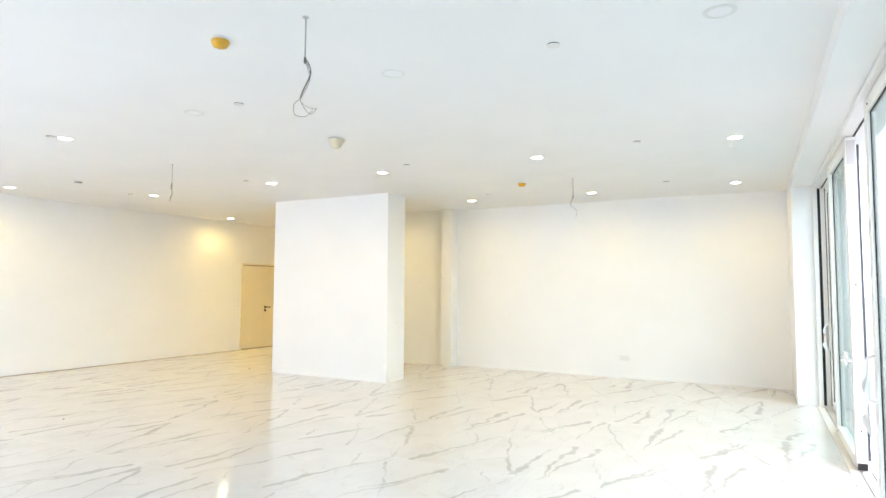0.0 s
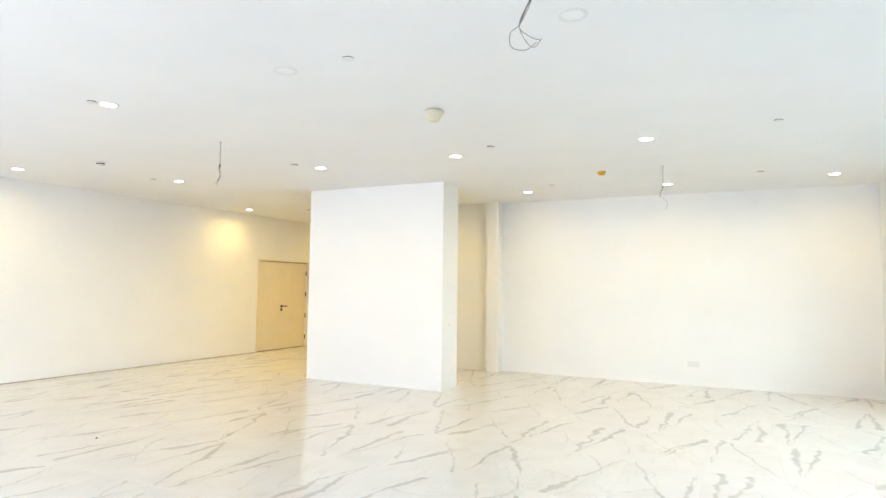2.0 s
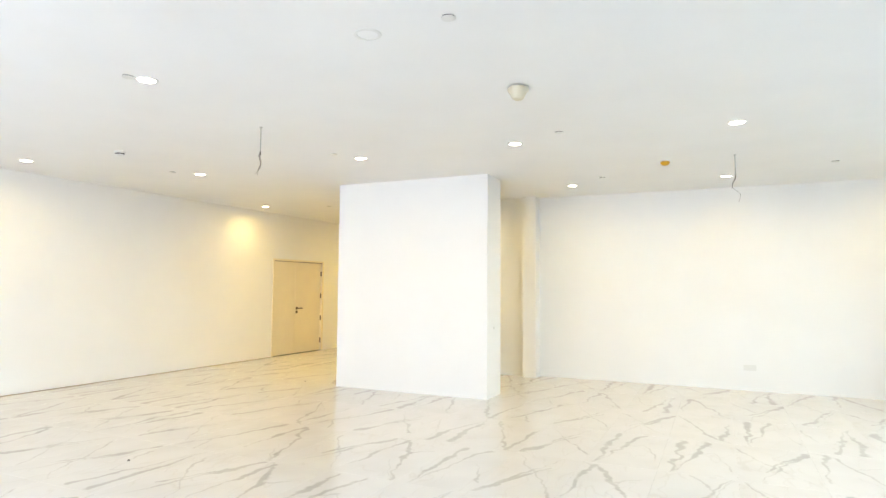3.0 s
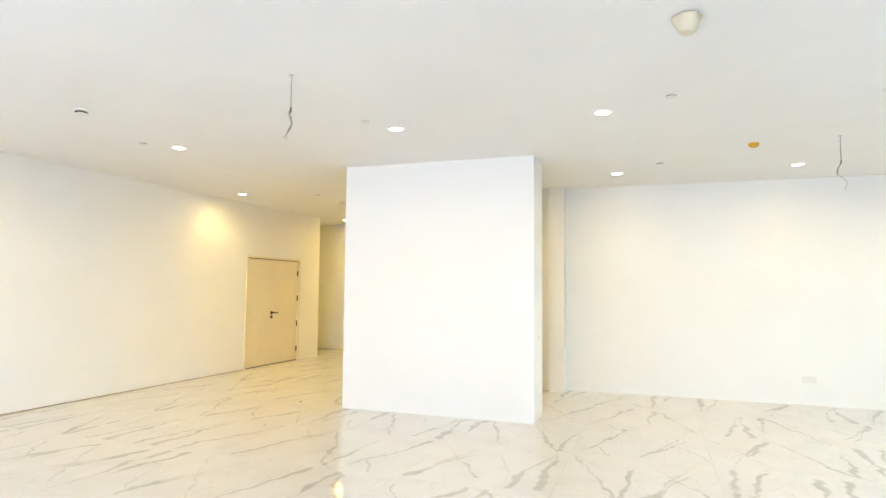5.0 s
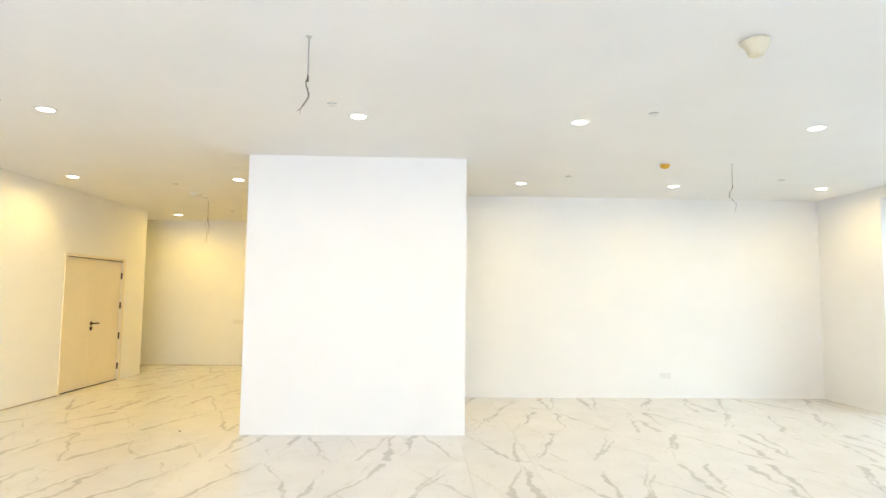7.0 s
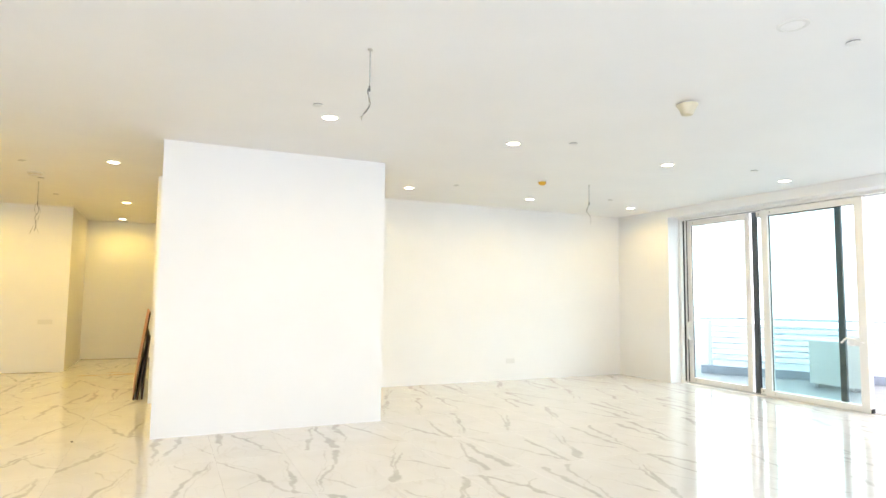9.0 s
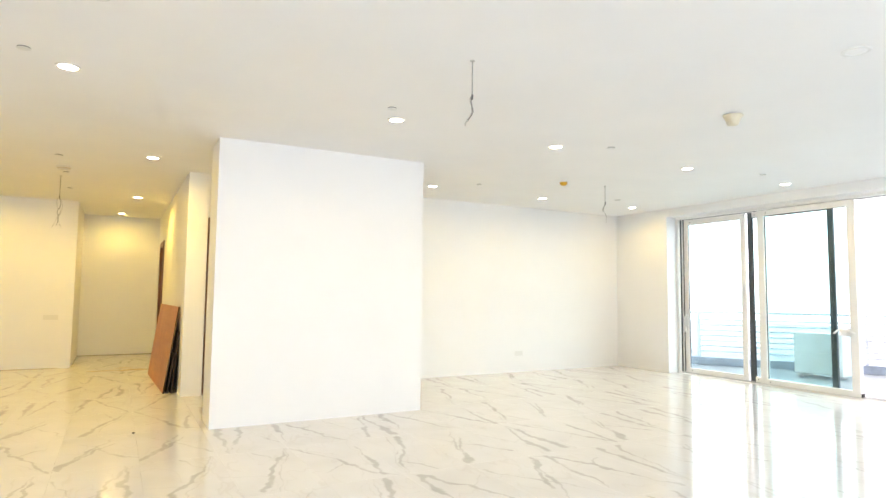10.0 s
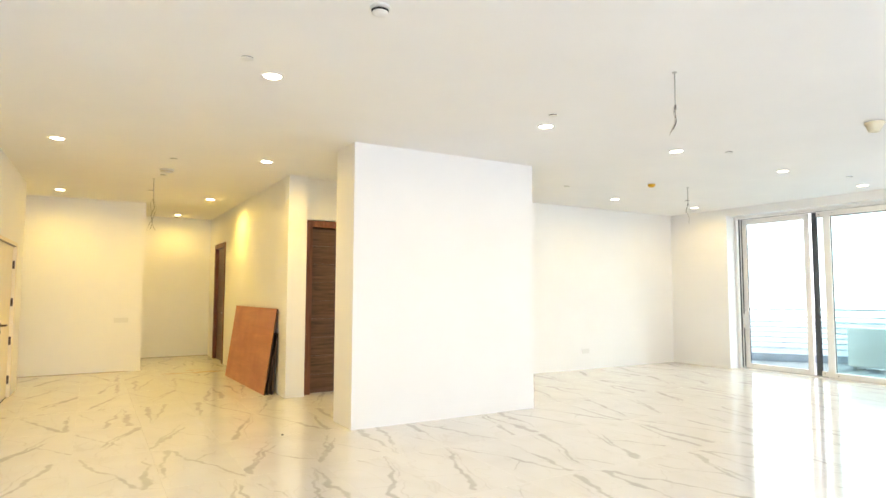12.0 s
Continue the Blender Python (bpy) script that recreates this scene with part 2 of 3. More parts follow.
def box(bm, x0, x1, y0, y1, z0, z1, bevel=0.0):
    vs = [bm.verts.new((x, y, z)) for x in (x0, x1) for y in (y0, y1) for z in (z0, z1)]
    fs = [bm.faces.new([vs[i] for i in q]) for q in ((0, 1, 3, 2), (4, 6, 7, 5), (0, 4, 5, 1), (2, 3, 7, 6), (0, 2, 6, 4), (1, 5, 7, 3))]
    if bevel:
        es = list({e for f in fs for e in f.edges})
        bmesh.ops.bevel(bm, geom=es, offset=bevel, segments=2, profile=0.6, affect='EDGES')
    return bm


def lathe(bm, profile, cx=0.0, cy=0.0, steps=28, squash=1.0):
    """A turned body about a vertical axis: profile of (radius, z)."""
    rings = []
    for r, z in profile:
        rings.append([bm.verts.new((cx + r * math.cos(2 * math.pi * i / steps), cy + squash * r * math.sin(2 * math.pi * i / steps), z)) for i in range(steps)])
    for a, b in zip(rings, rings[1:]):
        for i in range(steps):
            j = (i + 1) % steps
            bm.faces.new((a[i], a[j], b[j], b[i]))
    bm.faces.new(rings[0][::-1])
    bm.faces.new(rings[-1])
    return bm


def tube(bm, points, radius, steps=8):
    """A round bar along a smooth course."""
    pts = [Vector(p) for p in points]
    rings = []
    for i, p in enumerate(pts):
        way = (pts[min(i + 1, len(pts) - 1)] - pts[max(i - 1, 0)]).normalized()
        side = way.cross(Vector((0.31, 0.87, 0.38))).normalized()
        up = side.cross(way)
        rings.append([bm.verts.new(p + radius * (math.cos(a) * side + math.sin(a) * up)) for a in (2 * math.pi * k / steps for k in range(steps))])
    for a, b in zip(rings, rings[1:]):
        for i in range(steps):
            j = (i + 1) % steps
            bm.faces.new((a[i], a[j], b[j], b[i]))
    bm.faces.new(rings[0][::-1])
    bm.faces.new(rings[-1])
    return bm


def smooth_course(points, n=10):
    """Points on a Catmull-Rom curve through the given ones."""
    p = [Vector(q) for q in points]
    p = [p[0] * 2 - p[1]] + p + [p[-1] * 2 - p[-2]]
    out = []
    for i in range(1, len(p) - 2):
        for k in range(n):
            t = k / n
            out.append(0.5 * (2 * p[i] + (p[i + 1] - p[i - 1]) * t + (2 * p[i - 1] - 5 * p[i] + 4 * p[i + 1] - p[i + 2]) * t * t + (3 * p[i] - p[i - 1] - 3 * p[i + 1] + p[i + 2]) * t ** 3))
    out.append(p[-2])
    return out


def finish(name, bm, mat, smooth=False):
    bmesh.ops.recalc_face_normals(bm, faces=bm.faces)
    me = bpy.data.meshes.new(name)
    bm.to_mesh(me)
    bm.free()
    me.materials.append(mat)
    if smooth:
        for p in me.polygons:
            p.use_smooth = True
        me.set_sharp_from_angle(angle=radians(35))
    return new(name, me)


def part(name, bm, mat, parent, label="", smooth=False):
    ob = finish(name, bm, mat, smooth)
    ob.parent = parent
    return tagged(ob, label) if label else ob


def setting(name, bm, mat, label, category):
    return tagged(finish(name, bm, mat), label, category, kind="structure")


def thing(name, label, category, group="", at=(0, 0, 0), turn=0.0):
    ob = new(name)
    ob.empty_display_size = 0.1
    ob.matrix_basis = pose(*at, 0, 0, turn)
    return tagged(ob, label, category, group)


H = 3.05  # ceiling height

# ---- walls, floor, ceiling ----


def wall(name, x0, x1, y0, y1, hole=None, label="smooth plastered wall painted warm white", z1=H):
    """A wall of full thickness; hole = (axis, from, to, bottom, top)."""
    bm = bmesh.new()
    if not hole:
        box(bm, x0, x1, y0, y1, 0, z1)
    else:
        axis, a, b, lo, hi = hole
        if axis == "y":
            box(bm, x0, x1, y0, a, 0, z1), box(bm, x0, x1, b, y1, 0, z1), box(bm, x0, x1, a, b, hi, z1)
        else:
            box(bm, x0, a, y0, y1, 0, z1), box(bm, b, x1, y0, y1, 0, z1), box(bm, a, b, y0, y1, hi, z1)
    return setting(name, bm, WALL, label, "wall")


XW, YN, YS = -11.0, 10.55, -3.0
XP = -7.78
# the west wall runs slightly out of square
SKEW = pose(XW, 12.0, 0, 0, 0, -1.3) @ pose(-XW, -12.0, 0)
wall("wall_west", XW - 0.2, XW, YS - 0.3, 12.95, ("y", 10.50, 12.22, 0, 2.085)).matrix_basis = SKEW
wall("wall_hall_west", -13.2, -13.0, 12.75, 14.52)
wall("wall_hall_south", -13.0, XW - 0.215, 12.75, 12.945)
wall("wall_hall_north", -13.0, -9.46, 14.34, 14.54)
wall("wall_passage_west", -9.46, -9.27, 14.34, 16.72)
wall("wall_passage_end", -9.27, XP, 16.52, 16.72)
bm = bmesh.new()
box(bm, XP, -7.52, 10.28, 10.62, 0, H)
box(bm, XP, XP + 0.2, 10.62, 14.72, 0, H), box(bm, XP, XP + 0.2, 15.86, 16.8, 0, H), box(bm, XP, XP + 0.2, 14.72, 15.86, 2.44, H)
setting("wall_passage_east", bm, WALL, "white plastered passage wall with a dark door", "wall")
wall("wall_alcove", -7.52, -5.46, 10.42, 10.62, ("x", -7.50, -6.50, 0, 2.46))
wall("wall_pier", -5.46, -5.24, 10.28, 10.75, label="slim white plastered pier in the corner")
wall("wall_north", -5.24, 0.42, YN, 10.75, label="long white plastered wall of the main room")
wall("wall_centre", -7.70, -5.28, 8.10, 8.63, label="freestanding thick white plastered wall block")
wall("wall_east_pier", 0.42, 0.98, 9.27, 10.75, label="white plastered pier beside the sliding doors")
wall("wall_east_south", 0.42, 0.98, YS - 0.2, 0.2)
bm = bmesh.new()
box(bm, -11.34, -10.6, YS - 0.2, YS, 0, H), box(bm, -3.4, 0.42, YS - 0.2, YS, 0, H), box(bm, -10.6, -3.4, YS - 0.2, YS, 2.88, H)
setting("wall_south", bm, WALL, "white plastered wall with a wide glazed opening", "wall")
bm = bmesh.new()
box(bm, 0.42, 0.98, 0.2, 9.27, 2.90, H)
setting("wall_window_head", bm, WALL, "white plastered lintel over the sliding doors", "wall")

bm = bmesh.new()
box(bm, -13.2, 1.0, YS - 0.2, 16.8, H, H + 0.2)
setting("ceiling", bm, CEILING, "flat white painted ceiling", "ceiling")
# rooms behind the passage and alcove doors, closed off
bm = bmesh.new()
box(bm, -7.58, -5.24, 12.0, 12.1, 0, H), box(bm, -5.34, -5.24, 10.75, 12.0, 0, H)
setting("wall_behind_alcove", bm, WALL, "white plastered wall behind the door", "wall")

# ---- balcony and outside ----
bm = bmesh.new()
box(bm, 0.98, 9.0, -8.0, 13.0, -0.25, -0.03), box(bm, -12.0, 0.98, -8.0, YS - 0.2, -0.25, -0.03)
setting("balcony_floor", bm, CONCRETE, "pale grey screeded balcony floor", "floor")
bm = bmesh.new()
box(bm, -1300, 1300, -1300, 1300, -12.4, -12.0)
setting("ground", bm, CONCRETE, "pale ground far below the balcony", "ground")
bm = bmesh.new()
box(bm, 300, 301, -1290, 1290, -12, 900), box(bm, -1290, 300, 1289, 1290, -12, 900)
setting("backdrop", bm, HAZE, "bright white hazy sky in the distance", "sky")

# ---- sliding doors ----


def sliding_panel(y0, y1, x, glass_z0=0.10, label="sliding glass door panel in an off-white aluminium frame", mat=None, stile=0.11, t=0.026, latch=False):
    mat = mat or ALU
    p = thing("sliding_door", label, "sliding door", "sliding doors to the balcony", (x, (y0 + y1) / 2, 0.015))
    h, w = 2.83, (y1 - y0) / 2
    for a, b in ((-w, -w + stile), (w - stile, w)):
        part("stile", box(bmesh.new(), -t, t, a, b, 0, h, 0.004), mat, p)
    part("bottom_rail", box(bmesh.new(), -t, t, -w + stile, w - stile, 0, 0.085, 0.004), ALU, p)
    part("top_rail", box(bmesh.new(), -t, t, -w + stile, w - stile, h - 0.09, h, 0.004), ALU, p)
    pane = part("pane", box(bmesh.new(), -0.004, 0.004, -w + stile - 0.01, w - stile + 0.01, 0.08, h - 0.085), GLASS, p, "faintly blue-green clear glass")
    pane.visible_shadow = False
    g = bmesh.new()
    for a, b in ((-w + stile - 0.001, -w + stile + 0.008), (w - stile - 0.008, w - stile + 0.001)):
        box(g, -0.007, 0.007, a, b, 0.085, h - 0.09)
    box(g, -0.007, 0.007, -w + stile, w - stile, h - 0.098, h - 0.089)
    part("gasket", g, RUBBER, pane, "black rubber glazing gasket")
    for z in (0.045, h - 0.045):
        s = lathe(bmesh.new(), [(0.008, 0), (0.008, 0.003), (0.004, 0.005)], steps=12)
        bmesh.ops.rotate(s, verts=s.verts, matrix=Matrix.Rotation(radians(-90), 3, 'Y'))
        bmesh.ops.translate(s, verts=s.verts, vec=(-t, w - stile - 0.05, z))
        part("screw", s, CABLE, p, "dark screw head")
    if latch:
        part("edge_buffer", box(bmesh.new(), -t + 0.006, t - 0.006, -w - 0.012, -w - 0.0005, 0.0, 0.055, 0.002), RUBBER, p, "black rubber end stop")
        part("edge_plate", box(bmesh.new(), -t + 0.008, t - 0.008, -w - 0.006, -w - 0.0005, h - 0.24, h - 0.03, 0.002), STEEL, p, "grey steel guide plate")
        for z in (0.32, 1.55):
            part("edge_screw", box(bmesh.new(), -0.006, 0.006, -w - 0.003, -w - 0.0005, z - 0.008, z + 0.008, 0.001), CABLE, p, "dark screw head")
    return p


def pull_handle(p, y, x, z):
    h = part("handle", tube(bmesh.new(), smooth_course([(x, y, z - 0.16), (x - 0.045, y, z - 0.13), (x - 0.05, y, z), (x - 0.045, y, z + 0.13), (x, y, z + 0.16)]), 0.011), ALU, p, "off-white bow handle", True)
    return h


s1 = sliding_panel(7.945, 9.20, 0.82, stile=0.09, t=0.02)
pull_handle(s1, 0.582, -0.026, 0.9)
part("locking_plate", box(bmesh.new(), -0.034, -0.026, 0.552, 0.612, 0.72, 1.08, 0.004), ALU, s1)
s2 = sliding_panel(6.16, 7.655, 0.735, t=0.041, latch=True)
s3 = sliding_panel(6.51, 7.90, 0.82, label="sliding glass door panel with meeting stiles coloured dark as shaded", mat=ALU_SHADED, stile=0.085, t=0.02)
s4 = sliding_panel(3.50, 5.09, 0.72)
pull_handle(s4, 0.74, -0.026, 0.9)
s5 = sliding_panel(1.90, 3.54, 0.80)
s6 = sliding_panel(0.30, 1.94, 0.72)
# lever with torn protective film
lev = part("handle", tube(bmesh.new(), smooth_course([(-0.041, -0.70, 0.90), (-0.07, -0.68, 0.905), (-0.075, -0.60, 0.93), (-0.07, -0.50, 0.945), (-0.06, -0.42, 0.88)]), 0.013), ALU, s2, "off-white lever wrapped in film", True)



def film(parent, y, z, wide, tall, seed):
    """A crumpled scrap of protective film hanging on a handle."""
    bm = bmesh.new()
    n, k = 9, 9
    front = []
    for side in (0.0, 0.0012):
        rows = []
        for i in range(n):
            row = []
            for j in range(k):
                u, v = i / (n - 1) - 0.5, j / (k - 1) - 0.5
                f = noise.noise(Vector((u * 3 + seed, v * 3, 1.0)))
                g = noise.noise(Vector((u * 2, v * 4 + seed, 5.0)))
                row.append(bm.verts.new((-0.075 + 0.035 * f - 0.03 * abs(u) + side, y + u * wide * (1 + 0.4 * g), z + v * tall * (1 + 0.5 * f))))
            rows.append(row)
        front.append(rows)
    for rows in front:
        for i in range(n - 1):
            for j in range(k - 1):
                bm.faces.new((rows[i][j], rows[i + 1][j], rows[i + 1][j + 1], rows[i][j + 1]))
    a, c = front
    rim = [(i, 0) for i in range(n)] + [(n - 1, j) for j in range(1, k)] + [(i, k - 1) for i in range(n - 2, -1, -1)] + [(0, j) for j in range(k - 2, 0, -1)]
    for (i, j), (p, q) in zip(rim, rim[1:] + rim[:1]):
        bm.faces.new((a[i][j], a[p][q], c[p][q], c[i][j]))
    return part("protective_film", bm, CARD, parent, "crumpled torn white protective film", True)


film(lev, -0.60, 0.90, 0.17, 0.09, 2)
film(s4, 0.74, 0.72, 0.10, 0.36, 4)
film(s1, 0.582, 0.88, 0.07, 0.26, 7)

fr = tagged(new("window_1"), "off-white aluminium frame and track of the sliding doors", "window frame", kind="structure")
part("head_track", box(bmesh.new(), 0.66, 0.94, 0.2, 9.27, 2.855, 2.90, 0.003), ALU, fr)
part("jamb", box(bmesh.new(), 0.66, 0.94, 9.215, 9.27, 0.0, 2.855, 0.003), ALU, fr)
part("jamb", box(bmesh.new(), 0.66, 0.94, 0.2, 0.24, 0.0, 2.855, 0.003), ALU, fr)
# raised black strips draw the shaded jamb grooves in colour
for x in (0.712, 0.795):
    part("jamb_groove", box(bmesh.new(), x, x + 0.032, 9.208, 9.2145, 0.03, 2.85), RUBBER, fr, "black strip coloured for the shade in a jamb groove")
part("sill", box(bmesh.new(), 0.64, 0.98, 0.2, 9.27, -0.03, 0.006, 0.003), ALU, fr)
for x in (0.72, 0.80, 0.88):
    part("track_rail", box(bmesh.new(), x - 0.004, x + 0.004, 0.2, 9.21, 0.006, 0.018), STEEL, fr, "bright steel running rail")
# dark strip painting the track's shadow line under the head
part("head_shade_strip", box(bmesh.new(), 0.755, 0.77, 0.25, 9.2, 2.849, 2.8545), SHADOW_GAP, fr)

# glazing of the south wall, unseen, inferred from daylight on the wall block
fr = tagged(new("window_2"), "off-white aluminium glazing across the south wall", "window", kind="structure")
part("head", box(bmesh.new(), -10.6, -3.4, YS - 0.15, YS - 0.05, 2.80, 2.88, 0.003), ALU, fr)
part("sill", box(bmesh.new(), -10.6, -3.4, YS - 0.15, YS - 0.05, 0.0, 0.08, 0.003), ALU, fr)
for i in range(7):
    x = -10.56 + i * 1.187
    part("mullion", box(bmesh.new(), x - 0.04, x + 0.04, YS - 0.15, YS - 0.05, 0.08, 2.80, 0.003), ALU, fr)
    if i < 6:
        pane = part("pane", box(bmesh.new(), x + 0.04, x + 1.147, YS - 0.105, YS - 0.095, 0.08, 2.80), GLASS, fr)
        pane.visible_shadow = False

# ---- balcony railing ----
rail = thing("railing", "pale grey metal balcony railing with horizontal bars", "railing", at=(2.58, 10.33, -0.03), turn=33.4)
part("top_rail", tube(bmesh.new(), smooth_course([(0, -14, 1.11), (0, -7, 1.11), (0, -0.4, 1.11), (0, -0.08, 1.08), (0, 0, 0.96), (0, 0, 0.0)], 8), 0.026, 12), RAIL, rail, smooth=True)
for i in range(7):
    part("bar", tube(bmesh.new(), [(0, -14, 0.28 + 0.112 * i), (0, 0, 0.28 + 0.112 * i)], 0.019), RAIL, rail, smooth=True)
for i in range(5):
    y = -0.02 - 3.0 * i
    part("post", box(bmesh.new(), -0.014, 0.014, y - 0.026, y + 0.026, 0.0, 1.09, 0.003), RAIL, rail)
kerb = setting("kerb", box(bmesh.new(), -0.16, 0.16, -14, 0.15, 0.0, 0.16, 0.01), KERB, "blue-grey painted kerb under the balcony railing", "kerb")
kerb.matrix_basis = pose(2.58, 10.33, -0.03, 0, 0, 33.4)


def condenser(x, y, turn):
    """An air-conditioner's outdoor unit: casing, feet, round grille with rings and spokes, a louvred side."""
    c = thing("air_conditioner", "pale outdoor air-conditioning unit on the balcony floor", "air conditioner", at=(x, y, -0.03), turn=turn)
    part("casing", box(bmesh.new(), -0.17, 0.17, -0.43, 0.43, 0.06, 0.80, 0.012), CASING, c)
    for fy in (-0.3, 0.3):
        part("foot", box(bmesh.new(), -0.18, 0.18, fy - 0.03, fy + 0.03, 0.0, 0.06, 0.005), STEEL, c)
    for r in (0.08, 0.14, 0.20, 0.26):
        ring = [(-0.182, -0.1 + r * math.cos(k * math.pi / 16), 0.44 + r * math.sin(k * math.pi / 16)) for k in range(33)]
        part("grille_ring", tube(bmesh.new(), ring, 0.004, 6), CASING, c, smooth=True)
    for k in range(8):
        a = k * math.pi / 4
        part("grille_spoke", tube(bmesh.new(), [(-0.182, -0.1, 0.44), (-0.182, -0.1 + 0.26 * math.cos(a), 0.44 + 0.26 * math.sin(a))], 0.003, 6), CASING, c)
    for k in range(6):
        part("louvre", box(bmesh.new(), -0.178, -0.168, 0.22, 0.40, 0.2 + 0.08 * k, 0.23 + 0.08 * k, 0.002), CASING, c)
    return c


condenser(2.85, 7.87, 0)

# ---- entry door ----
d = tagged(new("door_1"), "closed cream painted flush double entrance door", "door", kind="structure")
d.matrix_basis = SKEW @ pose(XW, -0.08, 0)
fr = bmesh.new()
box(fr, -0.16, 0.012, 10.58, 10.63, 0, 2.085, 0.003), box(fr, -0.16, 0.012, 12.25, 12.30, 0, 2.085, 0.003), box(fr, -0.16, 0.012, 10.63, 12.25, 2.045, 2.085, 0.003)
part("door_frame", fr, CREAM, d)
for a, b in ((10.636, 11.336), (11.3375, 12.232)):
    leaf = part("leaf", box(bmesh.new(), -0.075, -0.03, a, b, 0.012, 2.035, 0.002), CREAM, d)
# solid dark strip in place of the shaded gap below the leaves
part("threshold_shade", box(bmesh.new(), -0.07, -0.026, 10.632, 12.248, 0.0005, 0.014), SHADOW_GAP, d, "dark strip painting the shade under the door")
# the door head's shadow line, put in as a brown strip
part("head_shade_line", box(bmesh.new(), -0.034, 0.0, 10.632, 12.248, 2.034, 2.046), BRONZE, d, "brown strip coloured as the shadow line over the leaf")
for z in (0.24, 0.76, 1.28, 1.79):
    part("hinge", tube(bmesh.new(), [(-0.018, 12.241, z - 0.055), (-0.018, 12.241, z + 0.055)], 0.014, 10), BRONZE, leaf, "dark bronze barrel hinge", True)
hd = bmesh.new()
lathe(hd, [(0.033, 0), (0.033, 0.009), (0.014, 0.011), (0.012, 0.05)], steps=16)
bmesh.ops.rotate(hd, verts=hd.verts, matrix=Matrix.Rotation(radians(90), 3, 'Y'))
tube(hd, smooth_course([(0.045, 0, 0), (0.056, 0.03, 0), (0.056, 0.13, -0.002)]), 0.013)
bmesh.ops.translate(hd, verts=hd.verts, vec=(-0.031, 11.40, 1.005))
part("handle", hd, BRONZE, leaf, "dark bronze lever handle", True)
ke = bmesh.new()
lathe(ke, [(0.033, 0), (0.033, 0.009), (0.013, 0.014)], steps=16)
bmesh.ops.rotate(ke, verts=ke.verts, matrix=Matrix.Rotation(radians(90), 3, 'Y'))
bmesh.ops.translate(ke, verts=ke.verts, vec=(-0.031, 11.40, 0.925))
part("lock_rose", ke, BRONZE, leaf, smooth=True)


def dark_door(name, w, h, m, label):
    """A veneered door in its frame; local x along the wall, y into it."""
    d = tagged(new(name), label, "door", kind="structure")
    d.matrix_basis = m
    t = 0.095
    fr = bmesh.new()
    box(fr, 0, t, -0.018, 0.19, 0, h, 0.003), box(fr, w - t, w, -0.018, 0.19, 0, h, 0.003), box(fr, t, w - t, -0.018, 0.19, h - t, h, 0.003)
    part("door_frame", fr, FRAME_WOOD, d, "reddish walnut door frame")
    n = 9
    hh = (h - t - 0.012) / n
    for i in range(n):
        part("panel", box(bmesh.new(), t + 0.004, w - t - 0.004, 0.05, 0.089, 0.010 + i * hh, 0.010 + (i + 1) * hh - 0.0025, 0.0015), DARK_WOOD, d)
    part("door_core", box(bmesh.new(), t + 0.002, w - t - 0.002, 0.09, 0.11, 0.006, h - t - 0.002), SHADOW_GAP, d)
    k = bmesh.new()
    tube(k, smooth_course([(w - t - 0.07, 0.05, 1.0), (w - t - 0.07, 0.0, 1.0), (w - t - 0.18, -0.004, 1.0)]), 0.009)
    part("handle", k, STEEL, d, "brushed steel lever", True)
    return d


dark_door("door_2", 0.98, 2.45, pose(-7.49, 10.42, 0), "closed dark walnut veneer door with horizontal grain")
dark_door("door_3", 1.12, 2.43, pose(XP, 15.85, 0, 0, 0, -90), "closed dark walnut veneer passage door")

# ---- leaning board, with dark sheets added behind it for shade ----


def leaning_board(x, y, length, height, lean, face, label):
    """A sheet standing on its long edge, tipped back against the passage wall."""
    b = thing("plywood_board", label, "board", "boards leaning on the wall", (x, y, 0.0), 2.2)
    tip = Matrix.Rotation(radians(lean), 4, 'Y')
    for name, mat, note, y0, y1 in (("sheet", face, "", 0.0, length), ("cut_edge", PLY_EDGE, "dark raw ply edge", -0.0015, 0.0)):
        bm = box(bmesh.new(), -0.009, 0.009, y0, y1, 0, height, 0.0015 if name == "sheet" else 0.0)
        bm.transform(tip)
        low = min(v.co.z for v in bm.verts)
        bmesh.ops.translate(bm, verts=bm.verts, vec=(0, 0, -low))
        part(name, bm, mat, b, note)
    return b


leaning_board(-7.965, 10.64, 2.30, 1.20, 7.6, PLYWOOD, "orange-brown shuttering plywood sheet leaning on the wall")
# two added dark sheets fill the shaded wedge between board and wall
leaning_board(-7.915, 10.648, 2.25, 0.55, 7.0, SHADE_FILL, "short dark sheet added for the shade behind the leaning board")
leaning_board(-7.860, 10.652, 2.25, 0.85, 4.4, SHADE_FILL, "dark sheet added for the shade behind the leaning board")

# ---- ceiling fittings ----


def downlight(lit):
    d = thing("downlight", "round recessed downlight, lit warm white" if lit else "round white downlight, switched off", "downlight", "ceiling downlights", (0, 0, H))
    r = bmesh.new()
    prof = [(0.062, -0.001), (0.066, -0.007), (0.084, -0.005), (0.088, 0.0)]
    rings = [[r.verts.new((q * math.cos(2 * math.pi * i / 32), q * math.sin(2 * math.pi * i / 32), z)) for i in range(32)] for q, z in prof]
    for a, c in zip(rings, rings[1:]):
        for i in range(32):
            r.faces.new((a[i], a[(i + 1) % 32], c[(i + 1) % 32], c[i]))
    part("trim", r, PLASTIC, d, smooth=True)
    part("diffuser", lathe(bmesh.new(), [(0.063, -0.001), (0.063, -0.004), (0.05, -0.0055)], steps=32), LED if lit else CEILING, d, smooth=True)
    return d


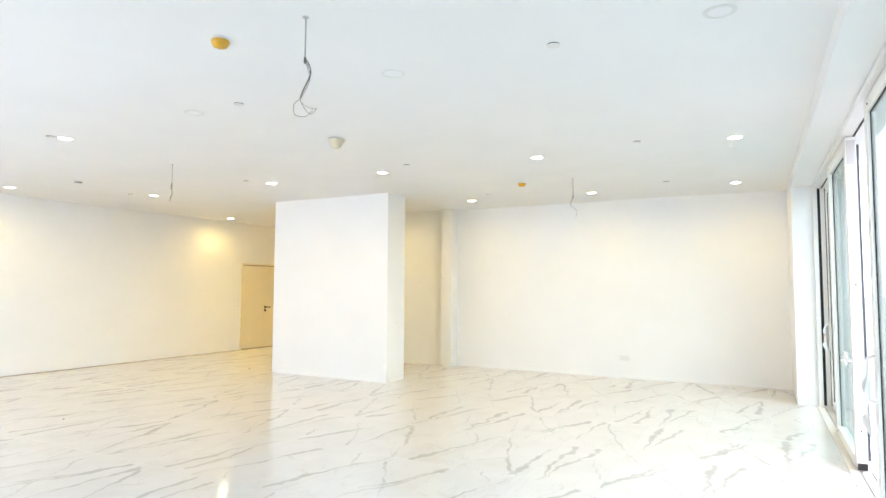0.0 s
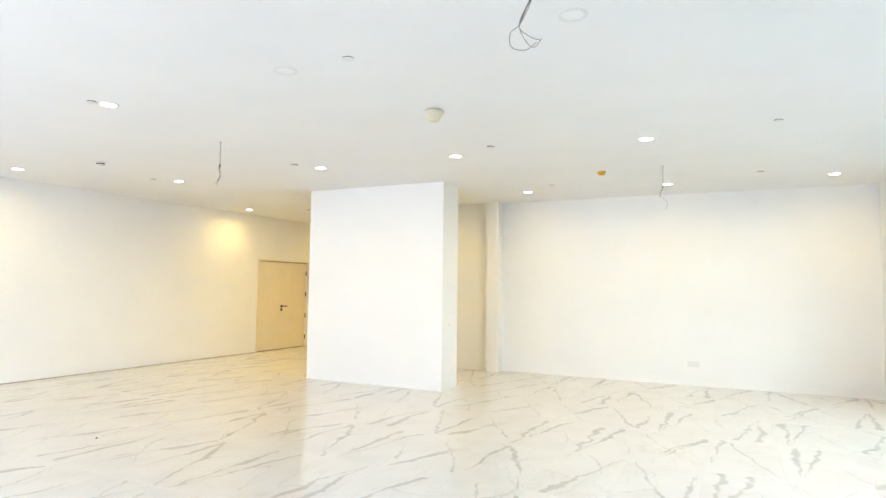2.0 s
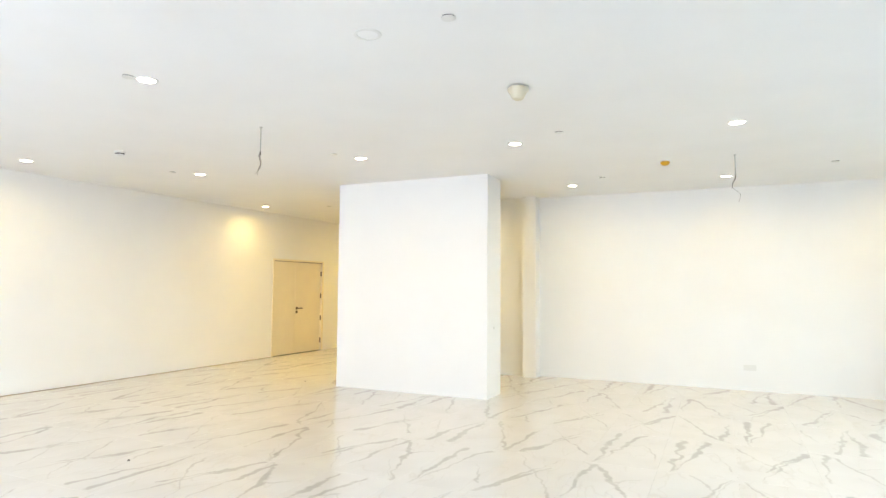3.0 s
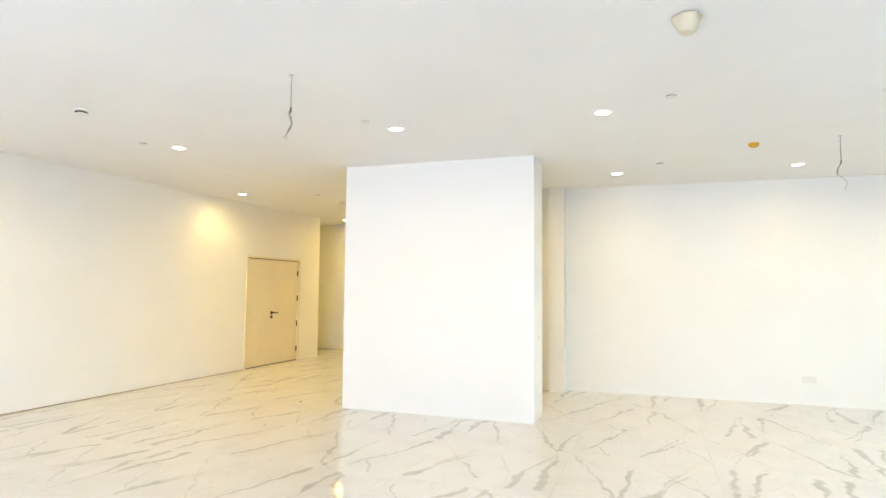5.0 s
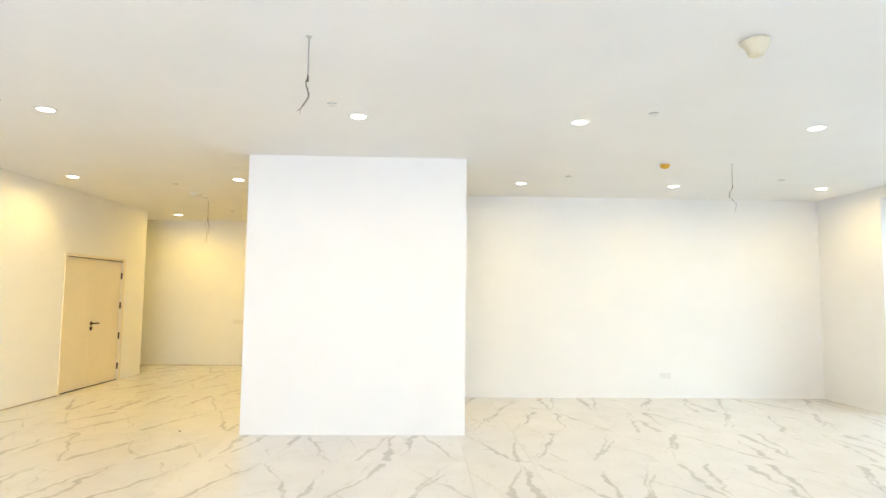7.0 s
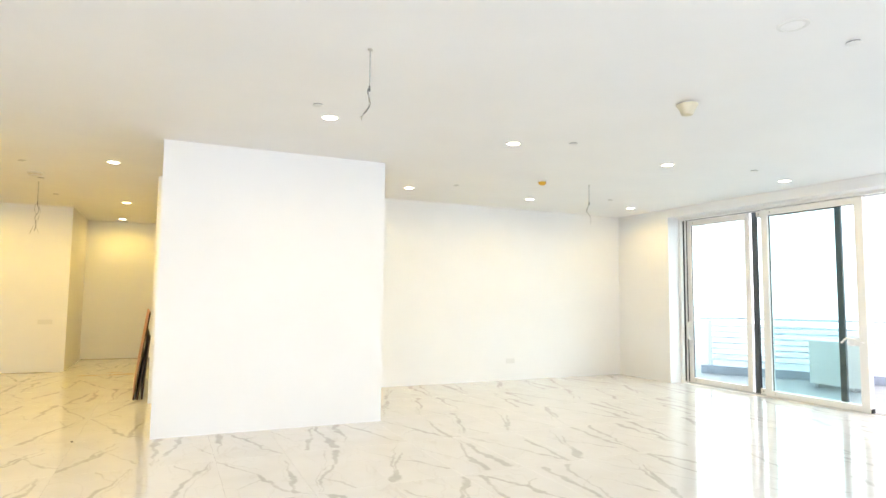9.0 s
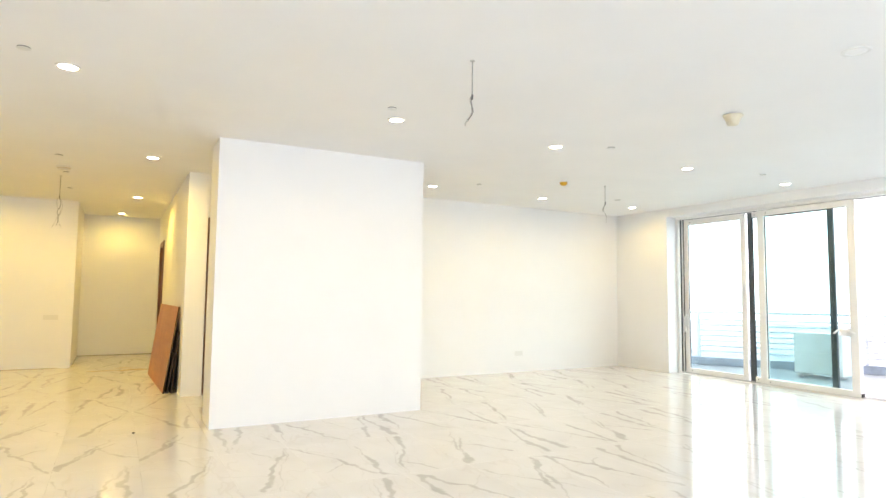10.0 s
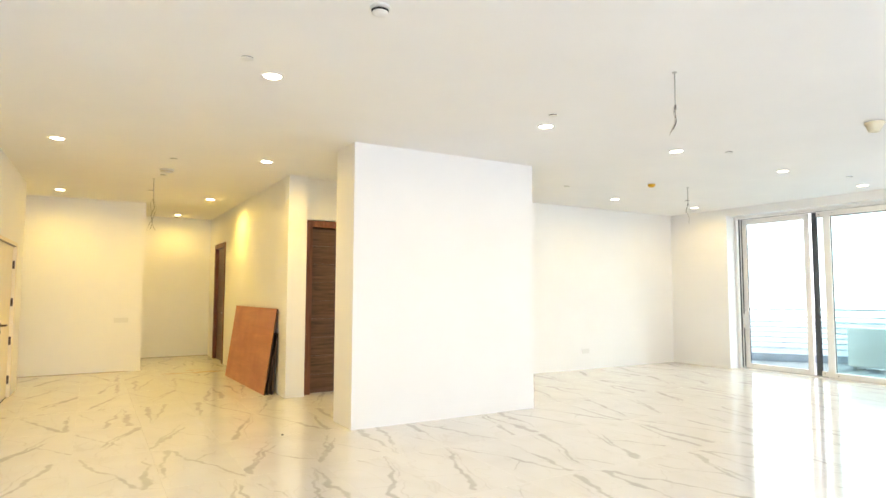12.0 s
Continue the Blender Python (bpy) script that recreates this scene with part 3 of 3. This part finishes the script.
LIT = [(-6.33, 3.58), (-0.17, 6.62), (-2.25, 6.62), (-4.40, 6.60), (-6.34, 6.57), (-8.98, 6.57), (-0.25, 9.47), (-2.32, 9.50), (-4.43, 9.48), (-6.35, 9.50),
       (-10.30, 5.03), (-10.46, 9.58), (-8.27, 9.59), (-10.58, 13.40), (-8.33, 13.24), (-8.56, 15.90)]
UNLIT = [(-0.15, 3.54), (-2.27, 3.53), (-4.36, 3.56)]
lamp_data = bpy.data.lights.new("downlight_beam", 'SPOT')
lamp_data.energy, lamp_data.color, lamp_data.spot_size, lamp_data.spot_blend, lamp_data.shadow_soft_size = LAMP_WATTS, LAMP_COLOR, radians(174), 0.8, 0.05
first = downlight(True)
first.matrix_basis = pose(*LIT[0], H)
for x, y in LIT[1:]:
    copy_thing(first, pose(x, y, H))
hall_data = lamp_data.copy()
hall_data.energy, hall_data.color, hall_data.spot_size, hall_data.spot_blend = HALL_WATTS, HALL_COLOR, radians(174), 0.75
washer_data = lamp_data.copy()
washer_data.energy = WASHER_WATTS
for x, y in LIT:
    if y > 15:
        end_data = hall_data.copy()
        end_data.energy = PASSAGE_WATTS
        new("downlight_beam", end_data).matrix_basis = pose(x, y, H - 0.02)
        continue
    if y > 13.3:
        corner_data = hall_data.copy()
        corner_data.energy = CORNER_WATTS
        new("downlight_beam", corner_data).matrix_basis = pose(x, y, H - 0.02)
        continue
    new("downlight_beam", washer_data if x < -10 and y < 12 else hall_data if y > 9.55 else lamp_data).matrix_basis = pose(x, y, H - 0.02)
off = downlight(False)
off.matrix_basis = pose(*UNLIT[0], H)
for x, y in UNLIT[1:]:
    copy_thing(off, pose(x, y, H))


def sprinkler():
    s = thing("sprinkler_cover", "white concealed sprinkler cover plate with a dark gap", "sprinkler", "concealed sprinklers", (0, 0, H))
    part("gap_ring", lathe(bmesh.new(), [(0.040, 0.0), (0.040, -0.007)], steps=24), SHADOW_GAP, s, "dark shadow gap")
    part("cover_plate", lathe(bmesh.new(), [(0.044, -0.006), (0.044, -0.008), (0.040, -0.010), (0.02, -0.011)], steps=28), PLASTIC, s, smooth=True)
    return s


SPRINKLERS = [(-3.81, 3.55), (-6.39, 3.47), (-1.10, 3.56), (-1.08, 6.37), (-1.13, 8.96), (-9.22, 6.31), (-6.52, 6.26), (-3.85, 6.32), (-3.90, 8.98), (-9.28, 10.02), (-9.28, 11.22), (-9.32, 12.74), (-8.53, 16.4)]
first = sprinkler()
first.matrix_basis = pose(*SPRINKLERS[0], H)
for x, y in SPRINKLERS[1:]:
    copy_thing(first, pose(x, y, H))


def detector(name, x, y, mat, label, shape, folds=0.03):
    d = thing(name, label, "smoke detector", "", (x, y, H))
    part("base", lathe(bmesh.new(), [(0.056, 0), (0.056, -0.012), (0.05, -0.016)], steps=28), PLASTIC, d, smooth=True)
    cover = lathe(bmesh.new(), shape, steps=36)
    for v in cover.verts:  # loose folds of the plastic cover
        a = math.atan2(v.co.y, v.co.x)
        f = 1 + folds * (0.6 * math.sin(3 * a + 40 * v.co.z) + 0.4 * math.sin(7 * a + 1.3 - 60 * v.co.z))
        v.co.x, v.co.y = v.co.x * f, v.co.y * f
    part("cover", cover, mat, d, smooth=True)
    return d


CAP = [(0.054, -0.014), (0.056, -0.020), (0.052, -0.034), (0.040, -0.052), (0.022, -0.060)]
CUP = [(0.080, -0.010), (0.081, -0.022), (0.064, -0.050), (0.046, -0.092), (0.034, -0.100)]
detector("smoke_detector", -2.90, 2.54, YELLOW, "ceiling smoke detector under a yellow dust cap", CAP)
detector("smoke_detector", -3.00, 8.14, YELLOW, "ceiling smoke detector under a yellow dust cap", CAP)
detector("smoke_detector", -3.81, 4.86, IVORY, "ceiling detector under a cream conical dust cover", CUP, 0.10)
for x, y, k in ((-8.74, 5.16, 1.0), (-9.28, 10.80, 1.6)):
    s = thing("smoke_detector", "white round ceiling smoke detector with a dark slot", "smoke detector", "", (x, y, H))
    part("base", lathe(bmesh.new(), [(k * r, z) for r, z in [(0.058, 0), (0.058, -0.014), (0.052, -0.016)]], steps=28), PLASTIC, s, smooth=True)
    part("slot", lathe(bmesh.new(), [(k * r, z) for r, z in [(0.049, -0.022), (0.049, -0.030)]], steps=24), SHADOW_GAP if k < 1.5 else IVORY, s)
    part("head", lathe(bmesh.new(), [(k * r, z) for r, z in [(0.046, -0.033), (0.046, -0.038), (0.036, -0.046), (0.02, -0.048)]], steps=28), PLASTIC, s, smooth=True)


def hanging_wires(x, y, drop, strands, label="loose grey electric wires hanging from a ceiling conduit"):
    w = thing("hanging_wires", label, "wiring", "loose lamp wires", (x, y, H))
    part("ceiling_plate", lathe(bmesh.new(), [(0.018, 0), (0.018, -0.006), (0.012, -0.008)], steps=16), STEEL, w, smooth=True)
    part("conduit", tube(bmesh.new(), [(0, 0, -0.006), (0, 0, -drop)], 0.0045), CONDUIT, w, "thin grey conduit", True)
    part("connector", box(bmesh.new(), -0.005, 0.005, -0.006, 0.006, -drop - 0.030, -drop + 0.008, 0.002), CABLE, w, "dark terminal clip")
    for i, s in enumerate(strands):
        part("wire", tube(bmesh.new(), smooth_course([(0, 0, -drop)] + s), 0.003 if i == 0 else 0.0018, 6), CABLE if i == 0 else CABLE_PALE, w, smooth=True)
    return w


hanging_wires(-2.23, 2.55, 0.24, [[(0.012, 0.02, -0.27), (0.025, 0.02, -0.33), (0.0, 0.0, -0.41), (-0.022, -0.01, -0.47)],
              [(0.02, 0.01, -0.30), (0.02, 0.02, -0.36), (-0.02, 0, -0.46), (-0.055, -0.02, -0.50), (-0.05, -0.02, -0.56), (0.0, 0.01, -0.57), (0.045, 0.02, -0.54)],
              [(0.012, 0.02, -0.30), (0.022, 0.02, -0.34), (-0.02, -0.01, -0.46), (0.0, 0.01, -0.53), (0.03, 0.03, -0.555), (0.06, 0.04, -0.52)],
              [(0.01, 0.01, -0.30), (0.02, 0.01, -0.35), (-0.02, -0.012, -0.47), (0.02, 0.0, -0.52), (0.055, 0.03, -0.53)]])
hanging_wires(-6.47, 4.98, 0.25, [[(-0.01, 0.0, -0.28), (0.0, 0.0, -0.33), (0.005, 0.0, -0.37), (-0.03, 0.0, -0.43)],
              [(-0.012, 0.01, -0.28), (0.01, 0.01, -0.36), (-0.02, 0.01, -0.42), (-0.06, 0.0, -0.46)],
              [(-0.012, -0.01, -0.29), (0.0, 0.01, -0.37), (-0.035, 0.01, -0.43), (-0.045, 0.02, -0.47)]])
hanging_wires(-2.24, 8.10, 0.25, [[(0.0, 0.0, -0.28), (-0.03, 0.01, -0.33), (-0.035, 0.01, -0.39)],
              [(-0.02, 0.0, -0.31), (-0.03, 0.0, -0.38), (0.02, 0.01, -0.43), (0.05, 0.02, -0.47), (0.03, 0.02, -0.55)]])
hanging_wires(-9.37, 11.60, 0.30, [[(0.0, 0.0, -0.33), (0.02, 0.01, -0.42), (-0.02, 0.01, -0.52), (0.0, 0.0, -0.62), (-0.02, 0.02, -0.72)],
              [(-0.03, 0.0, -0.36), (-0.02, 0.0, -0.45), (0.03, 0.0, -0.52), (-0.03, 0.0, -0.64), (-0.07, 0.0, -0.76)],
              [(0.03, 0.0, -0.38), (0.04, 0.0, -0.46), (-0.01, 0.0, -0.60), (0.01, 0.0, -0.68), (0.04, 0.0, -0.75)]])

# ---- wall plates ----


def plate(name, m, w, h, gangs, label):
    p = thing(name, label, "socket")
    p.matrix_basis = m
    face = part("plate", box(bmesh.new(), -w / 2, w / 2, -0.009, 0, -h / 2, h / 2, 0.003), PLASTIC, p)
    for i in range(gangs):
        c = -w / 2 + w * (i + 0.5) / gangs
        part("module", box(bmesh.new(), c - 0.4 * w / gangs, c + 0.4 * w / gangs, -0.0115, -0.009, -h * 0.32, h * 0.32, 0.001), PLASTIC, face)
    return p


plate("wall_socket", pose(-2.05, YN, 0.338), 0.17, 0.086, 2, "white double socket plate low on the wall")
plate("switch_plate", pose(-9.607, 14.34, 0.914), 0.23, 0.086, 3, "white switch plate on the cream-lit hall wall")
plate("wall_socket", pose(-5.28, 8.35, 0.94, 0, 0, 90), 0.03, 0.03, 1, "small white blanking cap on the wall block")

# ---- dust and crumbs on the floor ----
SAWDUST = painted("brown_sawdust", (0.30, 0.225, 0.145), 0.95, 0.35, 18.0)


def dust_patch(x, y, rx, ry, seed):
    """A thin uneven heap with a ragged rim."""
    rnd = random.Random(seed)
    bm = bmesh.new()
    phase = [rnd.uniform(0, 6.3) for _ in range(5)]
    n, rings = 40, []
    for k, (f, z) in enumerate(((1.0, 0.0006), (0.8, 0.0022), (0.45, 0.004), (0.15, 0.0045))):
        ring = []
        for i in range(n):
            a = 2 * math.pi * i / n
            w = 1 + f * (0.28 * math.sin(2 * a + phase[0]) + 0.20 * math.sin(3 * a + phase[1]) + 0.14 * math.sin(5 * a + phase[2]) + 0.10 * math.sin(9 * a + phase[3]))
            ring.append(bm.verts.new((f * w * rx * math.cos(a), f * w * ry * math.sin(a), z)))
        rings.append(ring)
    for a, b_ in zip(rings, rings[1:]):
        for i in range(n):
            j = (i + 1) % n
            bm.faces.new((a[i], a[j], b_[j], b_[i]))
    bm.faces.new(rings[-1]), bm.faces.new(rings[0][::-1])
    ob = finish("sawdust_patch", bm, SAWDUST, True)
    ob.matrix_basis = pose(x, y, 0.0004)
    return tagged(ob, "thin brown sawdust left on the tiled floor", "sawdust", kind="stuff")


bm = bmesh.new()
box(bm, -13.0, -9.464, 14.333, 14.339, 0.001, 0.009), box(bm, -9.266, XP - 0.004, 16.513, 16.519, 0.001, 0.010)
setting("trim", bm, SAWDUST, "thin brown unfinished joint along the foot of the hall walls", "joint")
bm = bmesh.new()
box(bm, XW + 0.001, XW + 0.007, YS + 0.01, 10.48, 0.001, 0.009)
joint = setting("trim", bm, SAWDUST, "thin brown unfinished joint along the foot of the long wall", "joint")
joint.matrix_basis = SKEW
dust_patch(-8.24, 13.62, 0.20, 0.13, 3)
dust_patch(-8.76, 13.62, 0.17, 0.07, 8)
dust_patch(-8.42, 13.95, 0.12, 0.06, 11)


def crumb(x, y, seed):
    rnd = random.Random(seed)
    bm = bmesh.new()
    bmesh.ops.create_icosphere(bm, subdivisions=2, radius=0.011)
    for v in bm.verts:
        v.co = Vector((v.co.x * 1.3, v.co.y, v.co.z * 0.7)) * rnd.uniform(0.75, 1.15)
    low = min(v.co.z for v in bm.verts)
    bmesh.ops.translate(bm, verts=bm.verts, vec=(0, 0, -low))
    ob = finish("debris", bm, CABLE)
    ob.matrix_basis = pose(x, y, 0.0)
    return tagged(ob, "small dark crumb of debris on the tiled floor", "debris", "crumbs on the floor")


crumb(-7.035, 4.105, 1)
crumb(-8.38, 8.23, 2)

# ---- marble floor tiles ----
TX, TY, X0, Y0 = 0.604, 1.2, 0.092, 7.04
GAP = 0.0010
ROOMS = [(-11.40, 0.64, YS, 10.56), (-13.0, -7.5, 10.56, 14.72), (-9.48, -7.6, 14.72, 16.62), (-7.5, -5.5, 10.56, 10.63)]
bm = bmesh.new()
for x0, x1, y0, y1 in ROOMS:
    box(bm, x0, x1, y0, y1, -0.15, -0.003)
floor = setting("floor", bm, GROUT, "polished white marble-look tiled floor with grey veins", "floor")
shapes = {}


def tile_mesh(w, d):
    key = (round(w, 3), round(d, 3))
    if key not in shapes:
        t = bmesh.new()
        e = 0.0004
        lo = [t.verts.new((x, y, -0.008)) for x, y in ((-w / 2, -d / 2), (w / 2, -d / 2), (w / 2, d / 2), (-w / 2, d / 2))]
        mid = [t.verts.new((v.co.x, v.co.y, -e)) for v in lo]
        top = [t.verts.new((math.copysign(w / 2 - e, v.co.x), math.copysign(d / 2 - e, v.co.y), 0.0)) for v in lo]
        t.faces.new(top)
        for a, b in ((lo, mid), (mid, top)):
            for i in range(4):
                t.faces.new((a[i], a[(i + 1) % 4], b[(i + 1) % 4], b[i]))
        bmesh.ops.recalc_face_normals(t, faces=t.faces)
        me = bpy.data.meshes.new("tile")
        t.to_mesh(me)
        t.free()
        me.materials.append(MARBLE)
        shapes[key] = me
    return shapes[key]


for rx0, rx1, ry0, ry1 in ROOMS:
    i0, i1 = math.floor((rx0 - X0) / TX), math.ceil((rx1 - X0) / TX)
    j0, j1 = math.floor((ry0 - Y0) / TY), math.ceil((ry1 - Y0) / TY)
    for i in range(i0, i1):
        for j in range(j0, j1):
            a0, a1 = max(rx0, X0 + i * TX), min(rx1, X0 + (i + 1) * TX)
            b0, b1 = max(ry0, Y0 + j * TY), min(ry1, Y0 + (j + 1) * TY)
            if a1 - a0 < 0.02 or b1 - b0 < 0.02:
                continue
            t = new("tile", tile_mesh(a1 - a0 - GAP, b1 - b0 - GAP))
            t.matrix_basis = pose((a0 + a1) / 2, (b0 + b1) / 2, 0)
            t.parent = floor
